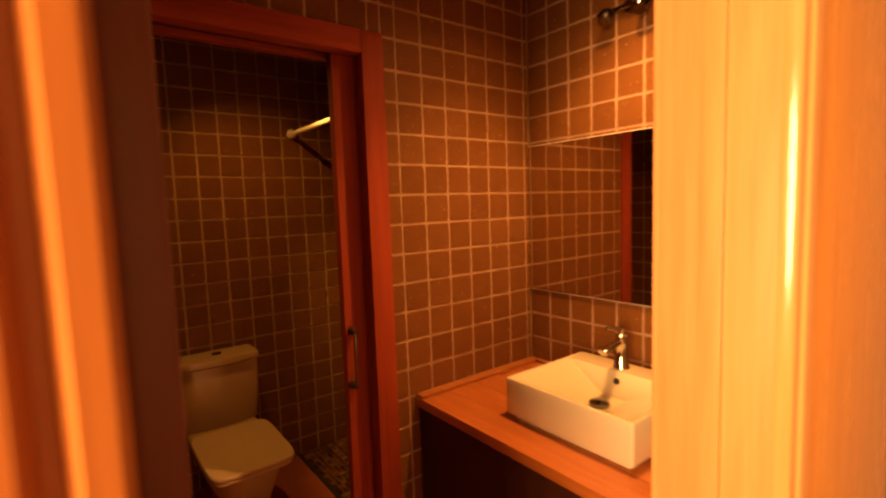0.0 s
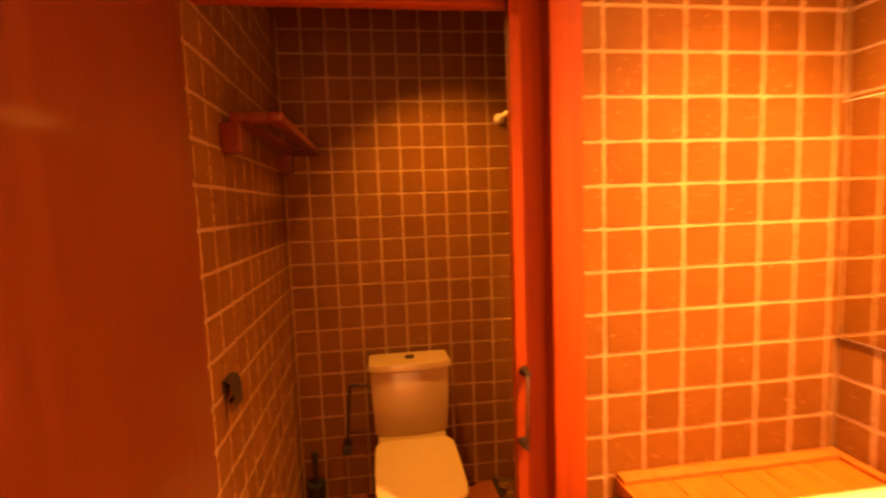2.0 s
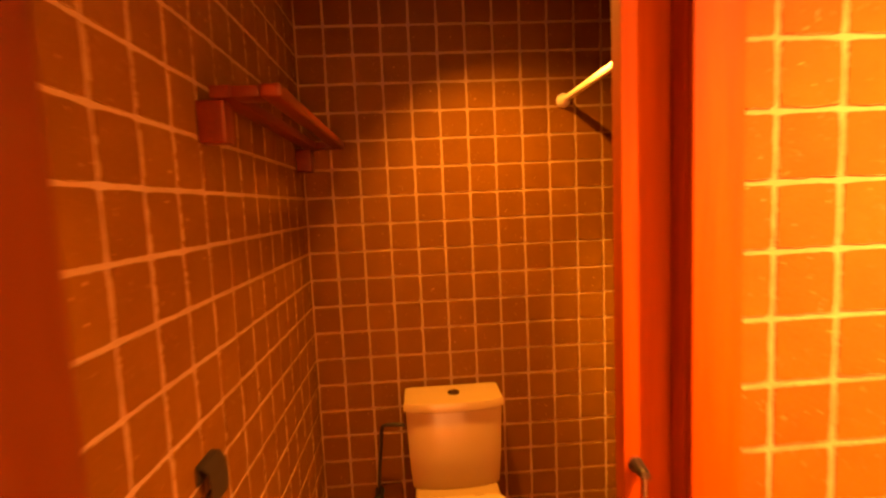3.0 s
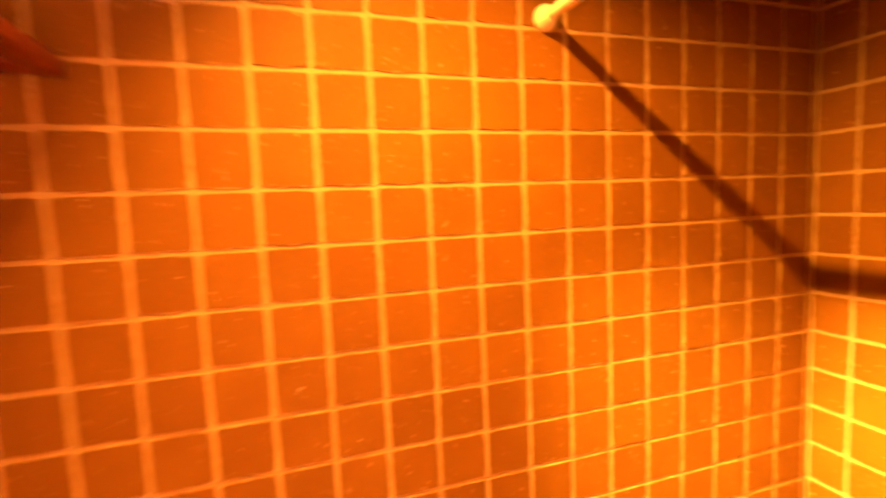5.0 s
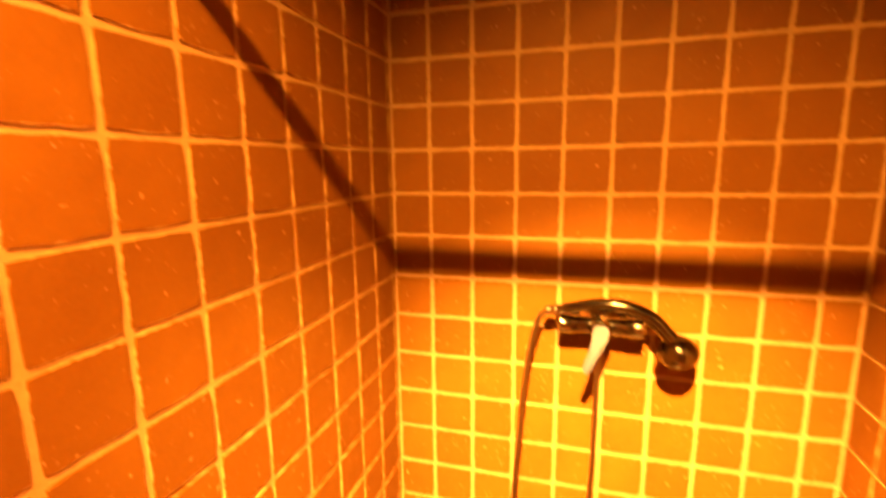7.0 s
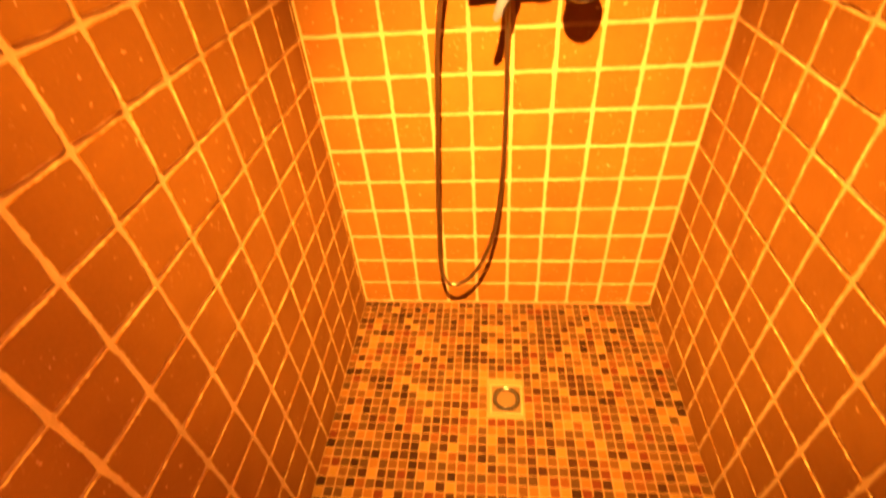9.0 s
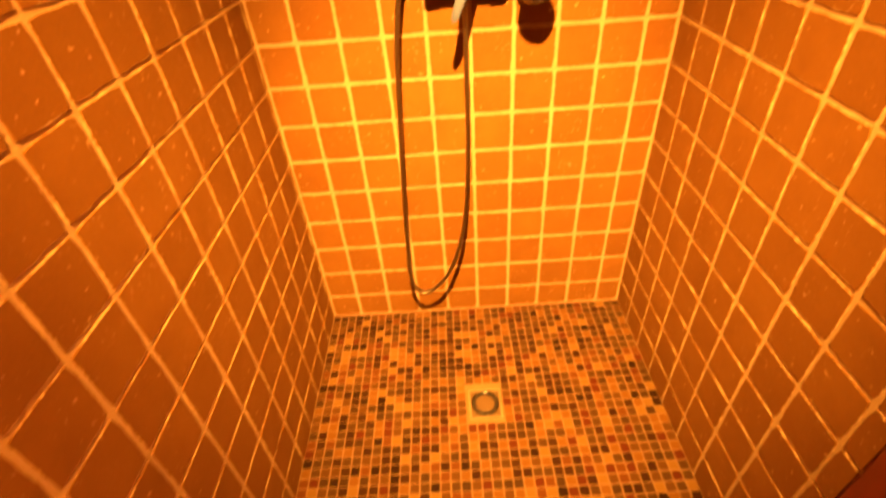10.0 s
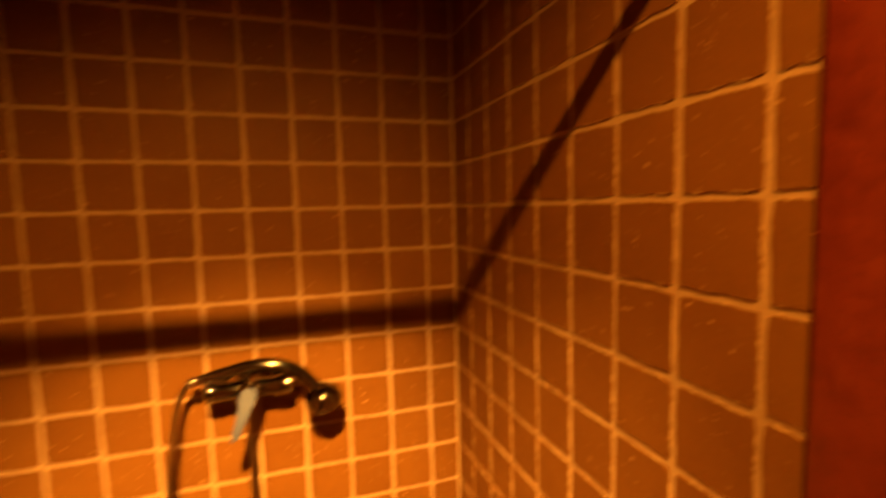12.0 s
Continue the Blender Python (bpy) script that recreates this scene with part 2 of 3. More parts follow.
def tube(points, radius, sides=12, closed_ends=True):
    """A round bar swept along points; radius is one number or one per point."""
    pts = [Vector(p) for p in points]
    radii = radius if isinstance(radius, (list, tuple)) else [radius] * len(pts)
    bm = bmesh.new()
    rings = []
    side = None
    for i, p in enumerate(pts):
        d = (pts[min(i + 1, len(pts) - 1)] - pts[max(i - 1, 0)]).normalized()
        if side is None:
            side = d.cross(Vector((0.31, 0.17, 0.93))).normalized()
        side = (side - d * side.dot(d)).normalized()
        up = d.cross(side)
        rings.append([bm.verts.new(p + radii[i] * (side * math.cos(a) + up * math.sin(a))) for a in [2 * math.pi * k / sides for k in range(sides)]])
    for a, b in zip(rings, rings[1:]):
        for k in range(sides):
            bm.faces.new((a[k], a[(k + 1) % sides], b[(k + 1) % sides], b[k]))
    if closed_ends:
        bm.faces.new(rings[0][::-1])
        bm.faces.new(rings[-1])
    return finish(bm, True)


def smooth_path(points, steps=8):
    pts = [Vector(p) for p in points]
    out = []
    for i in range(len(pts) - 1):
        p0, p1, p2, p3 = pts[max(i - 1, 0)], pts[i], pts[i + 1], pts[min(i + 2, len(pts) - 1)]
        for k in range(steps):
            t = k / steps
            out.append(0.5 * ((2 * p1) + (p2 - p0) * t + (2 * p0 - 5 * p1 + 4 * p2 - p3) * t * t + (3 * p1 - p0 - 3 * p2 + p3) * t ** 3))
    out.append(pts[-1])
    return out


def lathe(profile, at, axis=(0, 0, 1), sides=24):
    """Turns (radius, height) pairs about an axis through at."""
    ax = Vector(axis).normalized()
    side = ax.orthogonal().normalized()
    up = ax.cross(side)
    bm = bmesh.new()
    rings = []
    for r, h in profile:
        c = Vector(at) + ax * h
        rings.append([bm.verts.new(c + max(r, 1e-4) * (side * math.cos(a) + up * math.sin(a))) for a in [2 * math.pi * k / sides for k in range(sides)]])
    for a, b in zip(rings, rings[1:]):
        for k in range(sides):
            bm.faces.new((a[k], a[(k + 1) % sides], b[(k + 1) % sides], b[k]))
    bm.faces.new(rings[0][::-1])
    bm.faces.new(rings[-1])
    return finish(bm, True)


def loft(rings, cap=True):
    """Skins closed rings of equal length, bottom to top."""
    bm = bmesh.new()
    rows = [[bm.verts.new(p) for p in ring] for ring in rings]
    n = len(rows[0])
    for a, b in zip(rows, rows[1:]):
        for k in range(n):
            bm.faces.new((a[k], a[(k + 1) % n], b[(k + 1) % n], b[k]))
    if cap:
        bm.faces.new(rows[0][::-1])
        bm.faces.new(rows[-1])
    return finish(bm, True)


def mesh_of(name, bm, mat, sharp=True):
    me = bpy.data.meshes.new(name)
    bm.to_mesh(me)
    bm.free()
    me.materials.append(mat)
    if sharp:
        me.set_sharp_from_angle(angle=radians(38))
    return me


def part(name, bm, mat, parent=None, label=""):
    ob = new(name, mesh_of(name, bm, mat))
    if parent is not None:
        ob.parent = parent
    return tagged(ob, label)


def thing(name, at, label, category, group="", kind=""):
    ob = new(name)
    ob.empty_display_size = 0.05
    ob.location = at
    return tagged(ob, label, category, group, kind)


def put(parent, *obs):
    """Parts built in world places go under their thing."""
    bpy.context.view_layer.update()
    for o in obs:
        o.parent = parent
        o.matrix_parent_inverse = parent.matrix_world.inverted()


def structure(name, bm, mat, label, category):
    return tagged(part(name, bm, mat), label, category, "", "structure")


# ---- plan ----
P = 0.11                      # tile and joint
W_X, S_X = -1.8906, 0.0       # long wall beside the door, shower wall
B_Y, F_Y = 0.0, -1.062        # back wall, inner side of the partition
A_Y, M_X = -1.2168, -0.2075   # vanity side of the partition, mirror wall
E_Y0, E_Y1 = -2.389, -2.165   # entrance wall, hall side and vanity side
TOP = 2.40
HEAD = 1.972                  # head of the inner doorway
Z1 = 0.0985                   # first joint above the floor
DEEP = 0.0025                 # tiles stand proud of the joints

# walls (their faces are the joints)
wall_back = structure("wall_back", box((W_X - 0.12, B_Y + DEEP, -0.1), (S_X + 0.12, B_Y + 0.12, TOP)), GROUT, "tiled wall with pale grout behind the toilet", "wall")
wall_shower = structure("wall_shower", box((S_X + DEEP, A_Y, -0.1), (S_X + 0.12, B_Y + DEEP, TOP)), GROUT, "tiled end wall of the shower with pale grout", "wall")
wall_left = structure("wall_left", box((W_X - 0.12, E_Y1, -0.1), (W_X - DEEP, B_Y + DEEP, TOP)), GROUT, "tiled long side wall with pale grout", "wall")
wall_mirror = structure("wall_mirror", box((M_X + DEEP, E_Y1, -0.1), (S_X + 0.12, A_Y - 0.001, TOP)), GROUT, "tiled wall behind washbasin and mirror", "wall")
wall_partition_shower = structure("wall_partition_shower", box((-0.99, F_Y - 0.04, -0.1), (S_X + DEEP, F_Y - DEEP, TOP)), GROUT, "tiled partition skin facing the shower", "wall")
wall_partition_vanity = structure("wall_partition_vanity", box((-0.995, A_Y + DEEP, -0.1), (M_X + DEEP, A_Y + 0.045, TOP)), GROUT, "tiled partition skin facing the washbasin", "wall")
wall_over_doorway = structure("wall_over_doorway", join(box((W_X - DEEP, A_Y + DEEP, HEAD + 0.03), (-0.995, A_Y + 0.045, TOP)), box((W_X - DEEP, F_Y - 0.04, HEAD + 0.03), (-0.99, F_Y - DEEP, TOP))), GROUT, "tiled wall over the inner doorway", "wall")
wall_entrance = structure("wall_entrance", join(box((W_X - 0.12, E_Y0, -0.1), (-1.851, E_Y1, TOP)), box((-0.825, E_Y0, -0.1), (S_X + 0.12, E_Y1, TOP)), box((-1.851, E_Y0, 2.06), (-0.825, E_Y1, TOP))), PLASTER, "plastered wall between hall and bathroom", "wall")
ceiling = structure("ceiling", box((W_X - 0.12, E_Y0, TOP), (S_X + 0.12, B_Y + 0.12, TOP + 0.1)), CEILING_PAINT, "painted bathroom ceiling", "ceiling")
floor = structure("floor", box((W_X - 0.12, E_Y0, -0.1), (-0.925, B_Y + 0.002, 0.0)), RED_FLOOR, "red clay floor of the bathroom", "floor")
structure("floor_vanity", box((-0.925, E_Y0, -0.1), (S_X, A_Y + 0.05, 0.0)), RED_FLOOR, "red clay floor under the washbasin", "floor")
shower_floor = structure("shower_floor", box((-0.905, F_Y - DEEP, -0.1), (S_X + DEEP, B_Y + DEEP, -0.0014)), FLOOR_GROUT, "shower floor of small mixed brown mosaic", "floor")
structure("threshold", box((-0.925, F_Y, -0.05), (-0.905, B_Y, 0.012), 0.003), BLACK, "dark strip between floor and shower mosaic", "trim")
# hall
structure("hall_floor", box((-3.4, -4.6, -0.1), (0.6, E_Y0, 0.0)), RED_FLOOR, "red clay hall floor", "floor")
structure("hall_ceiling", box((-3.4, -4.6, TOP), (0.6, E_Y0, TOP + 0.1)), CEILING_PAINT, "painted hall ceiling", "ceiling")
structure("hall_wall_left", join(box((-3.5, -4.7, -0.1), (-3.4, -3.64, TOP)), box((-3.5, -2.80, -0.1), (-3.4, E_Y0 + 0.1, TOP)), box((-3.5, -3.64, -0.1), (-3.4, -2.80, 0.88)), box((-3.5, -3.64, 2.02), (-3.4, -2.80, TOP))), PLASTER, "plain plastered hall wall", "wall")
structure("hall_wall_right", box((0.6, -4.7, -0.1), (0.7, E_Y0 + 0.1, TOP)), PLASTER, "plain plastered hall wall", "wall")
structure("hall_wall_end", box((-3.4, -4.7, -0.1), (0.6, -4.6, TOP)), PLASTER, "plain plastered hall end wall", "wall")
structure("hall_wall_front_left", box((-3.4, E_Y0, -0.1), (W_X - 0.12, E_Y0 + 0.1, TOP)), PLASTER, "plain plastered hall wall", "wall")
structure("hall_wall_front_right", box((S_X + 0.12, E_Y0, -0.1), (0.6, E_Y0 + 0.1, TOP)), PLASTER, "plain plastered hall wall", "wall")
structure("hall_panel", box((-0.745, E_Y0 - 0.016, 0.0), (0.6, E_Y0, TOP), 0.003), DOOR_WOOD, "glossy orange wood panelling beside the door frame", "panel")


w = thing("window_1", (-3.45, -3.22, 0.88), "white painted hall window letting in daylight", "window", "", "structure")
put(w, part("window_frame", join(box((-3.49, -3.639, 0.881), (-3.45, -3.59, 2.019)), box((-3.49, -2.85, 0.881), (-3.45, -2.801, 2.019)), box((-3.49, -3.589, 0.881), (-3.45, -2.851, 0.93)), box((-3.49, -3.589, 1.97), (-3.45, -2.851, 2.019))), WHITE_PAINT),
    part("window_sill", box((-3.44, -3.63, 0.8805), (-3.36, -2.81, 0.90), 0.004), WHITE_PAINT))

# ---- entrance doorway ----
def entrance():
    e = thing("door_frame_1", (-1.3, E_Y0, 0), "honey pine door frame with moulded casing, standing open", "door frame", "", "structure")
    jr = part("jamb", box((-0.837, E_Y0 - 0.002, 0), (-0.823, E_Y1 + 0.004, 2.05), 0.002), PINE)
    jl = part("jamb", box((-1.8505, E_Y0 - 0.002, 0), (-1.838, E_Y1 + 0.004, 2.05), 0.002), PINE)
    jh = part("head", box((-1.838, E_Y0 - 0.002, 2.036), (-0.837, E_Y1 + 0.004, 2.05), 0.002), PINE_X)
    st = part("door_stop", box((-0.851, -2.30, 0), (-0.837, -2.255, 2.036), 0.003), PINE)
    bits = [jr, jl, jh, st, part("strike_plate", box((-0.8395, -2.192, 0.60), (-0.8365, -2.166, 0.716), 0.001), DARK_METAL)]
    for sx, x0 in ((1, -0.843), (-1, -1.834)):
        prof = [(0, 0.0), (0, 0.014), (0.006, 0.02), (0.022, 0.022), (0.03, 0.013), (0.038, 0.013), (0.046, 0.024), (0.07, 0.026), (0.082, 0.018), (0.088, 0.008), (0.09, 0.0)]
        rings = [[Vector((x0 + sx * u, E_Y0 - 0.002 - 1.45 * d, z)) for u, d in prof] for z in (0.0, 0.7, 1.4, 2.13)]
        # left casing is the same pine, darkened in colour to carry its shade
        bits.append(part("casing", loft(rings), CASING_WOOD if sx > 0 else SHADED_BROWN_PINE))
    bits.append(part("casing", box((-1.924, E_Y0 - 0.024, 2.132), (-0.753, E_Y0 - 0.002, 2.22), 0.006), PINE_X))
    bits.append(part("inner_casing", box((-0.84, E_Y1 + 0.001, 0), (-0.76, E_Y1 + 0.014, 2.12), 0.004), PINE))
    put(e, *bits)


entrance()


def door_leaf():
    d = thing("door_1", (-1.79, -2.28, 0.01), "red-brown varnished wooden door, swung open along the wall", "door", "", "structure")
    leaf = part("leaf", box((-0.040, 0.0, 0.0), (0.0, 0.77, 2.02), 0.004, 3), LEAF_WOOD)
    leaf.matrix_world = pose(-1.792, -2.288, 0.01, 0, 0, -1.9)
    put(d, leaf)
    for z in (0.25, 1.0, 1.8):
        put(d, part("hinge", lathe([(0.006, 0), (0.007, 0.004), (0.007, 0.076), (0.006, 0.08)], (-1.786, -2.296, z), sides=10), STEEL))


door_leaf()


# ---- inner doorway with a sliding door ----
def inner_doorway():
    e = thing("door_frame_2", (-1.4, A_Y, 0), "red varnished pine frame of the inner doorway", "door frame", "", "structure")
    bits = [
        part("casing", box((-1.040, A_Y - 0.016, 0), (-0.956, A_Y + 0.004, 2.052), 0.004, 2), RED_WOOD),
        part("head_casing", box((W_X, A_Y - 0.0155, HEAD), (-1.0405, A_Y + 0.004, 2.052), 0.004, 2), RED_WOOD_X),
        part("jamb", box((-1.040, A_Y + 0.0045, 0), (-0.996, A_Y + 0.044, HEAD + 0.028), 0.002), RED_WOOD),
        part("jamb", box((-1.03, F_Y - 0.038, 0), (-0.991, F_Y - 0.003, HEAD + 0.028), 0.002), RED_WOOD),
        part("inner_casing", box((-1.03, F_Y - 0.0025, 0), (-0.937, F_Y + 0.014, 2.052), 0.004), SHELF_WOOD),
        part("head_lining", box((W_X, A_Y + 0.0045, HEAD), (-1.0405, A_Y + 0.044, HEAD + 0.028), 0.002), RED_WOOD_X),
        part("head_lining", box((W_X, F_Y - 0.038, HEAD), (-1.031, F_Y - 0.003, HEAD + 0.028), 0.002), RED_WOOD_X),
        part("track", box((W_X, A_Y + 0.046, HEAD + 0.02), (-0.3, F_Y - 0.042, HEAD + 0.05)), DARK_METAL),
    ]
    put(e, *bits)
    d = thing("door_2", (-0.75, -1.13, 0.006), "red varnished sliding door, pushed into the wall", "door", "", "structure")
    leaf = part("leaf", box((-1.118, -1.158, 0.006), (-0.33, -1.120, HEAD + 0.012), 0.003), RED_WOOD)
    put(d, leaf)
    grip = part("pull_handle", tube(smooth_path([(-1.098, -1.192, 1.012), (-1.100, -1.196, 0.96), (-1.102, -1.196, 0.86), (-1.104, -1.192, 0.815)], 6), 0.0050, 10), CHROME, None, "slim dark steel pull handle on dark mounts")
    mounts = [part("mount", tube([(x, -1.157, z), (x, -1.197, z)], [0.014, 0.008], 12), DARK_METAL) for x, z in ((-1.098, 1.012), (-1.104, 0.815))]
    bpy.context.view_layer.update()
    for bit in [grip] + mounts:
        bit.parent = leaf
        bit.matrix_parent_inverse = leaf.matrix_world.inverted()


inner_doorway()


# ---- vanity ----
def worktop():
    z = 0.722
    w = thing("worktop", (-0.54, -1.7, z - 0.036), "orange-brown oiled wooden worktop under the washbasin", "worktop")
    edges = [-0.872, -0.735, -0.60, -0.47, -0.335, M_X - 0.001]
    bits = []
    for a, b in zip(edges, edges[1:]):
        bits.append(part("plank", box((a + 0.0006, E_Y1 + 0.002, z - 0.036), (b - 0.0006, A_Y - 0.003, z), 0.0022, 2), COUNTER_WOOD))
    bits.append(part("edge_strip", box((-0.868, A_Y - 0.046, z + 0.0003), (M_X - 0.001, A_Y - 0.002, z + 0.013), 0.005, 2), SHADED_BROWN_PINE))
    bits.append(part("edge_strip", box((M_X - 0.028, E_Y1 + 0.002, z + 0.0003), (M_X - 0.001, A_Y - 0.047, z + 0.013), 0.005, 2), SHADED_BROWN_PINE))
    put(w, *bits)


worktop()


def vanity_cabinet():
    c = thing("vanity_cabinet", (-0.53, -1.7, 0.0), "dark brown wooden cabinet closing the space under the worktop", "cabinet")
    put(c, part("body", box((-0.838, E_Y1 + 0.004, 0.06), (M_X - 0.004, A_Y - 0.006, 0.684), 0.003), CABINET_WOOD),
        part("plinth", box((-0.80, E_Y1 + 0.006, 0.0005), (M_X - 0.006, A_Y - 0.008, 0.0595)), CABINET_WOOD))
    for y0, y1 in ((E_Y1 + 0.006, -1.693), (-1.689, A_Y - 0.008)):
        put(c, part("door", box((-0.857, y0, 0.07), (-0.8385, y1, 0.678), 0.003), CABINET_WOOD))


vanity_cabinet()


def rounded_rect(x0, x1, y0, y1, z, r, n=5):
    pts = []
    for cx, cy, a0 in ((x1 - r, y1 - r, 0), (x0 + r, y1 - r, 90), (x0 + r, y0 + r, 180), (x1 - r, y0 + r, 270)):
        for k in range(n + 1):
            a = radians(a0 + 90 * k / n)
            pts.append(Vector((cx + r * math.cos(a), cy + r * math.sin(a), z)))
    return pts


def washbasin():
    b = thing("washbasin", (-0.53, -1.81, 0.722), "white rectangular ceramic basin standing on the wooden worktop", "washbasin")
    x0, x1, y0, y1, t = -0.737, -0.315, -2.045, -1.574, 0.862
    rings = [rounded_rect(x0 + 0.02, x1 - 0.02, y0 + 0.02, y1 - 0.02, 0.7225, 0.008),
             rounded_rect(x0 + 0.02, x1 - 0.02, y0 + 0.02, y1 - 0.02, 0.737, 0.008),
             rounded_rect(x0 + 0.003, x1 - 0.003, y0 + 0.003, y1 - 0.003, 0.738, 0.008),
             rounded_rect(x0, x1, y0, y1, 0.744, 0.010),
             rounded_rect(x0, x1, y0, y1, t - 0.006, 0.010),
             rounded_rect(x0 + 0.002, x1 - 0.002, y0 + 0.002, y1 - 0.002, t - 0.001, 0.010),
             rounded_rect(x0 + 0.005, x1 - 0.005, y0 + 0.005, y1 - 0.005, t, 0.010),
             rounded_rect(x0 + 0.012, x1 - 0.100, y0 + 0.016, y1 - 0.016, t, 0.004),
             rounded_rect(x0 + 0.016, x1 - 0.103, y0 + 0.020, y1 - 0.020, t - 0.003, 0.004),
             rounded_rect(-0.566, -0.446, -1.850, -1.752, t - 0.084, 0.012),
             rounded_rect(-0.556, -0.462, -1.838, -1.762, t - 0.089, 0.012)]
    put(b, part("bowl", finish(loft(rings)), CERAMIC))
    put(b, part("overflow", lathe([(0.011, 0), (0.011, 0.003), (0.006, 0.004)], (-0.4285, -1.80, t - 0.032), (-1, 0, 0.35), 16), BLACK, None, "dark overflow hole"))
    put(b, part("drain_plug", lathe([(0.030, 0), (0.034, 0.004), (0.033, 0.011), (0.024, 0.016), (0.004, 0.018)], (-0.525, -1.797, t - 0.088)), CHROME, None, "domed chrome drain plug"))
    m = thing("basin_tap", (-0.378, -1.786, 0.862), "chrome single-lever tap standing on the basin rim", "tap")
    bx, by, bz = -0.378, -1.786, 0.8622
    body = part("body", lathe([(0.027, 0), (0.027, 0.006), (0.024, 0.010), (0.0235, 0.085), (0.025, 0.098), (0.024, 0.118), (0.017, 0.124)], (bx, by, bz)), TAP_CHROME)
    spout = part("spout", loft([rounded_rect(-0.014, 0.014, -0.009, 0.009, 0, 0.006)] * 1 + [rounded_rect(-0.015, 0.015, -0.010, 0.010, 0.05, 0.006), rounded_rect(-0.0165, 0.0165, -0.0115, 0.0115, 0.085, 0.008), rounded_rect(-0.0165, 0.0165, -0.0115, 0.0115, 0.100, 0.008), rounded_rect(-0.012, 0.012, -0.007, 0.007, 0.105, 0.006)]), TAP_CHROME)
    spout.matrix_world = look((bx - 0.010, by, bz + 0.100), (bx + 0.990, by - 0.02, bz + 0.29))
    lever = part("lever", tube(smooth_path([(bx, by, bz + 0.122), (bx - 0.004, by, bz + 0.137), (bx - 0.03, by + 0.003, bz + 0.145), (bx - 0.072, by + 0.012, bz + 0.152)], 5), [0.012] * 6 + [0.007] * 10, 10), TAP_CHROME)
    put(m, body, spout, lever)
    aer = part("aerator", lathe([(0.010, 0), (0.0105, 0.008), (0.008, 0.010)], (bx - 0.098, by + 0.002, bz + 0.066)), STEEL)
    put(m, aer)


washbasin()


def mirror():
    m = thing("mirror", (M_X, -1.65, 1.055), "large frameless wall mirror above the washbasin", "mirror")
    put(m, part("back_plate", box((M_X - 0.006, -2.12, 1.055), (M_X - 0.001, A_Y - 0.003, 1.700)), GLASS_EDGE),
        part("mirror_glass", box((M_X - 0.0085, -2.118, 1.058), (M_X - 0.0062, A_Y - 0.005, 1.697)), MIRROR))


mirror()


def mirror_lamp():
    l = thing("mirror_light", (M_X, -1.8, 2.12), "unlit chrome bar light with round heads above the mirror", "wall lamp")
    bits = [part("bar", join(tube([(-0.232, -2.06, 2.135), (-0.232, -1.60, 2.135)], 0.011, 12), tube([(M_X, -1.72, 2.135), (-0.232, -1.72, 2.135)], 0.022, 14), tube([(M_X, -1.98, 2.135), (-0.232, -1.98, 2.135)], 0.022, 14)), CHROME)]
    for y in (-1.655, -1.79, -1.985):
        head = part("spot_head", lathe([(0.006, -0.030), (0.018, -0.027), (0.026, -0.016), (0.029, 0.0), (0.027, 0.014), (0.021, 0.024)], (-0.268, y, 2.108), (-0.55, 0, -0.83), 20), CHROME)
        stem = part("stem", tube([(-0.232, y, 2.135), (-0.256, y, 2.122)], 0.008, 10), CHROME)
        bits += [head, stem]
    put(l, *bits)


mirror_lamp()


# ---- toilet ----
def super_ring(cx, cy, rx, ry, z, n=2.6, count=40, front=1.0):
    pts = []
    for k in range(count):
        a = 2 * math.pi * k / count
        c, s = math.cos(a), math.sin(a)
        x = math.copysign(abs(c) ** (2 / n), c) * rx
        y = math.copysign(abs(s) ** (2 / n), s) * ry
        if y < 0:
            x *= 1 - (1 - front) * (abs(y) / ry) ** 2
        pts.append(Vector((cx + x, cy + y, z)))
    return pts


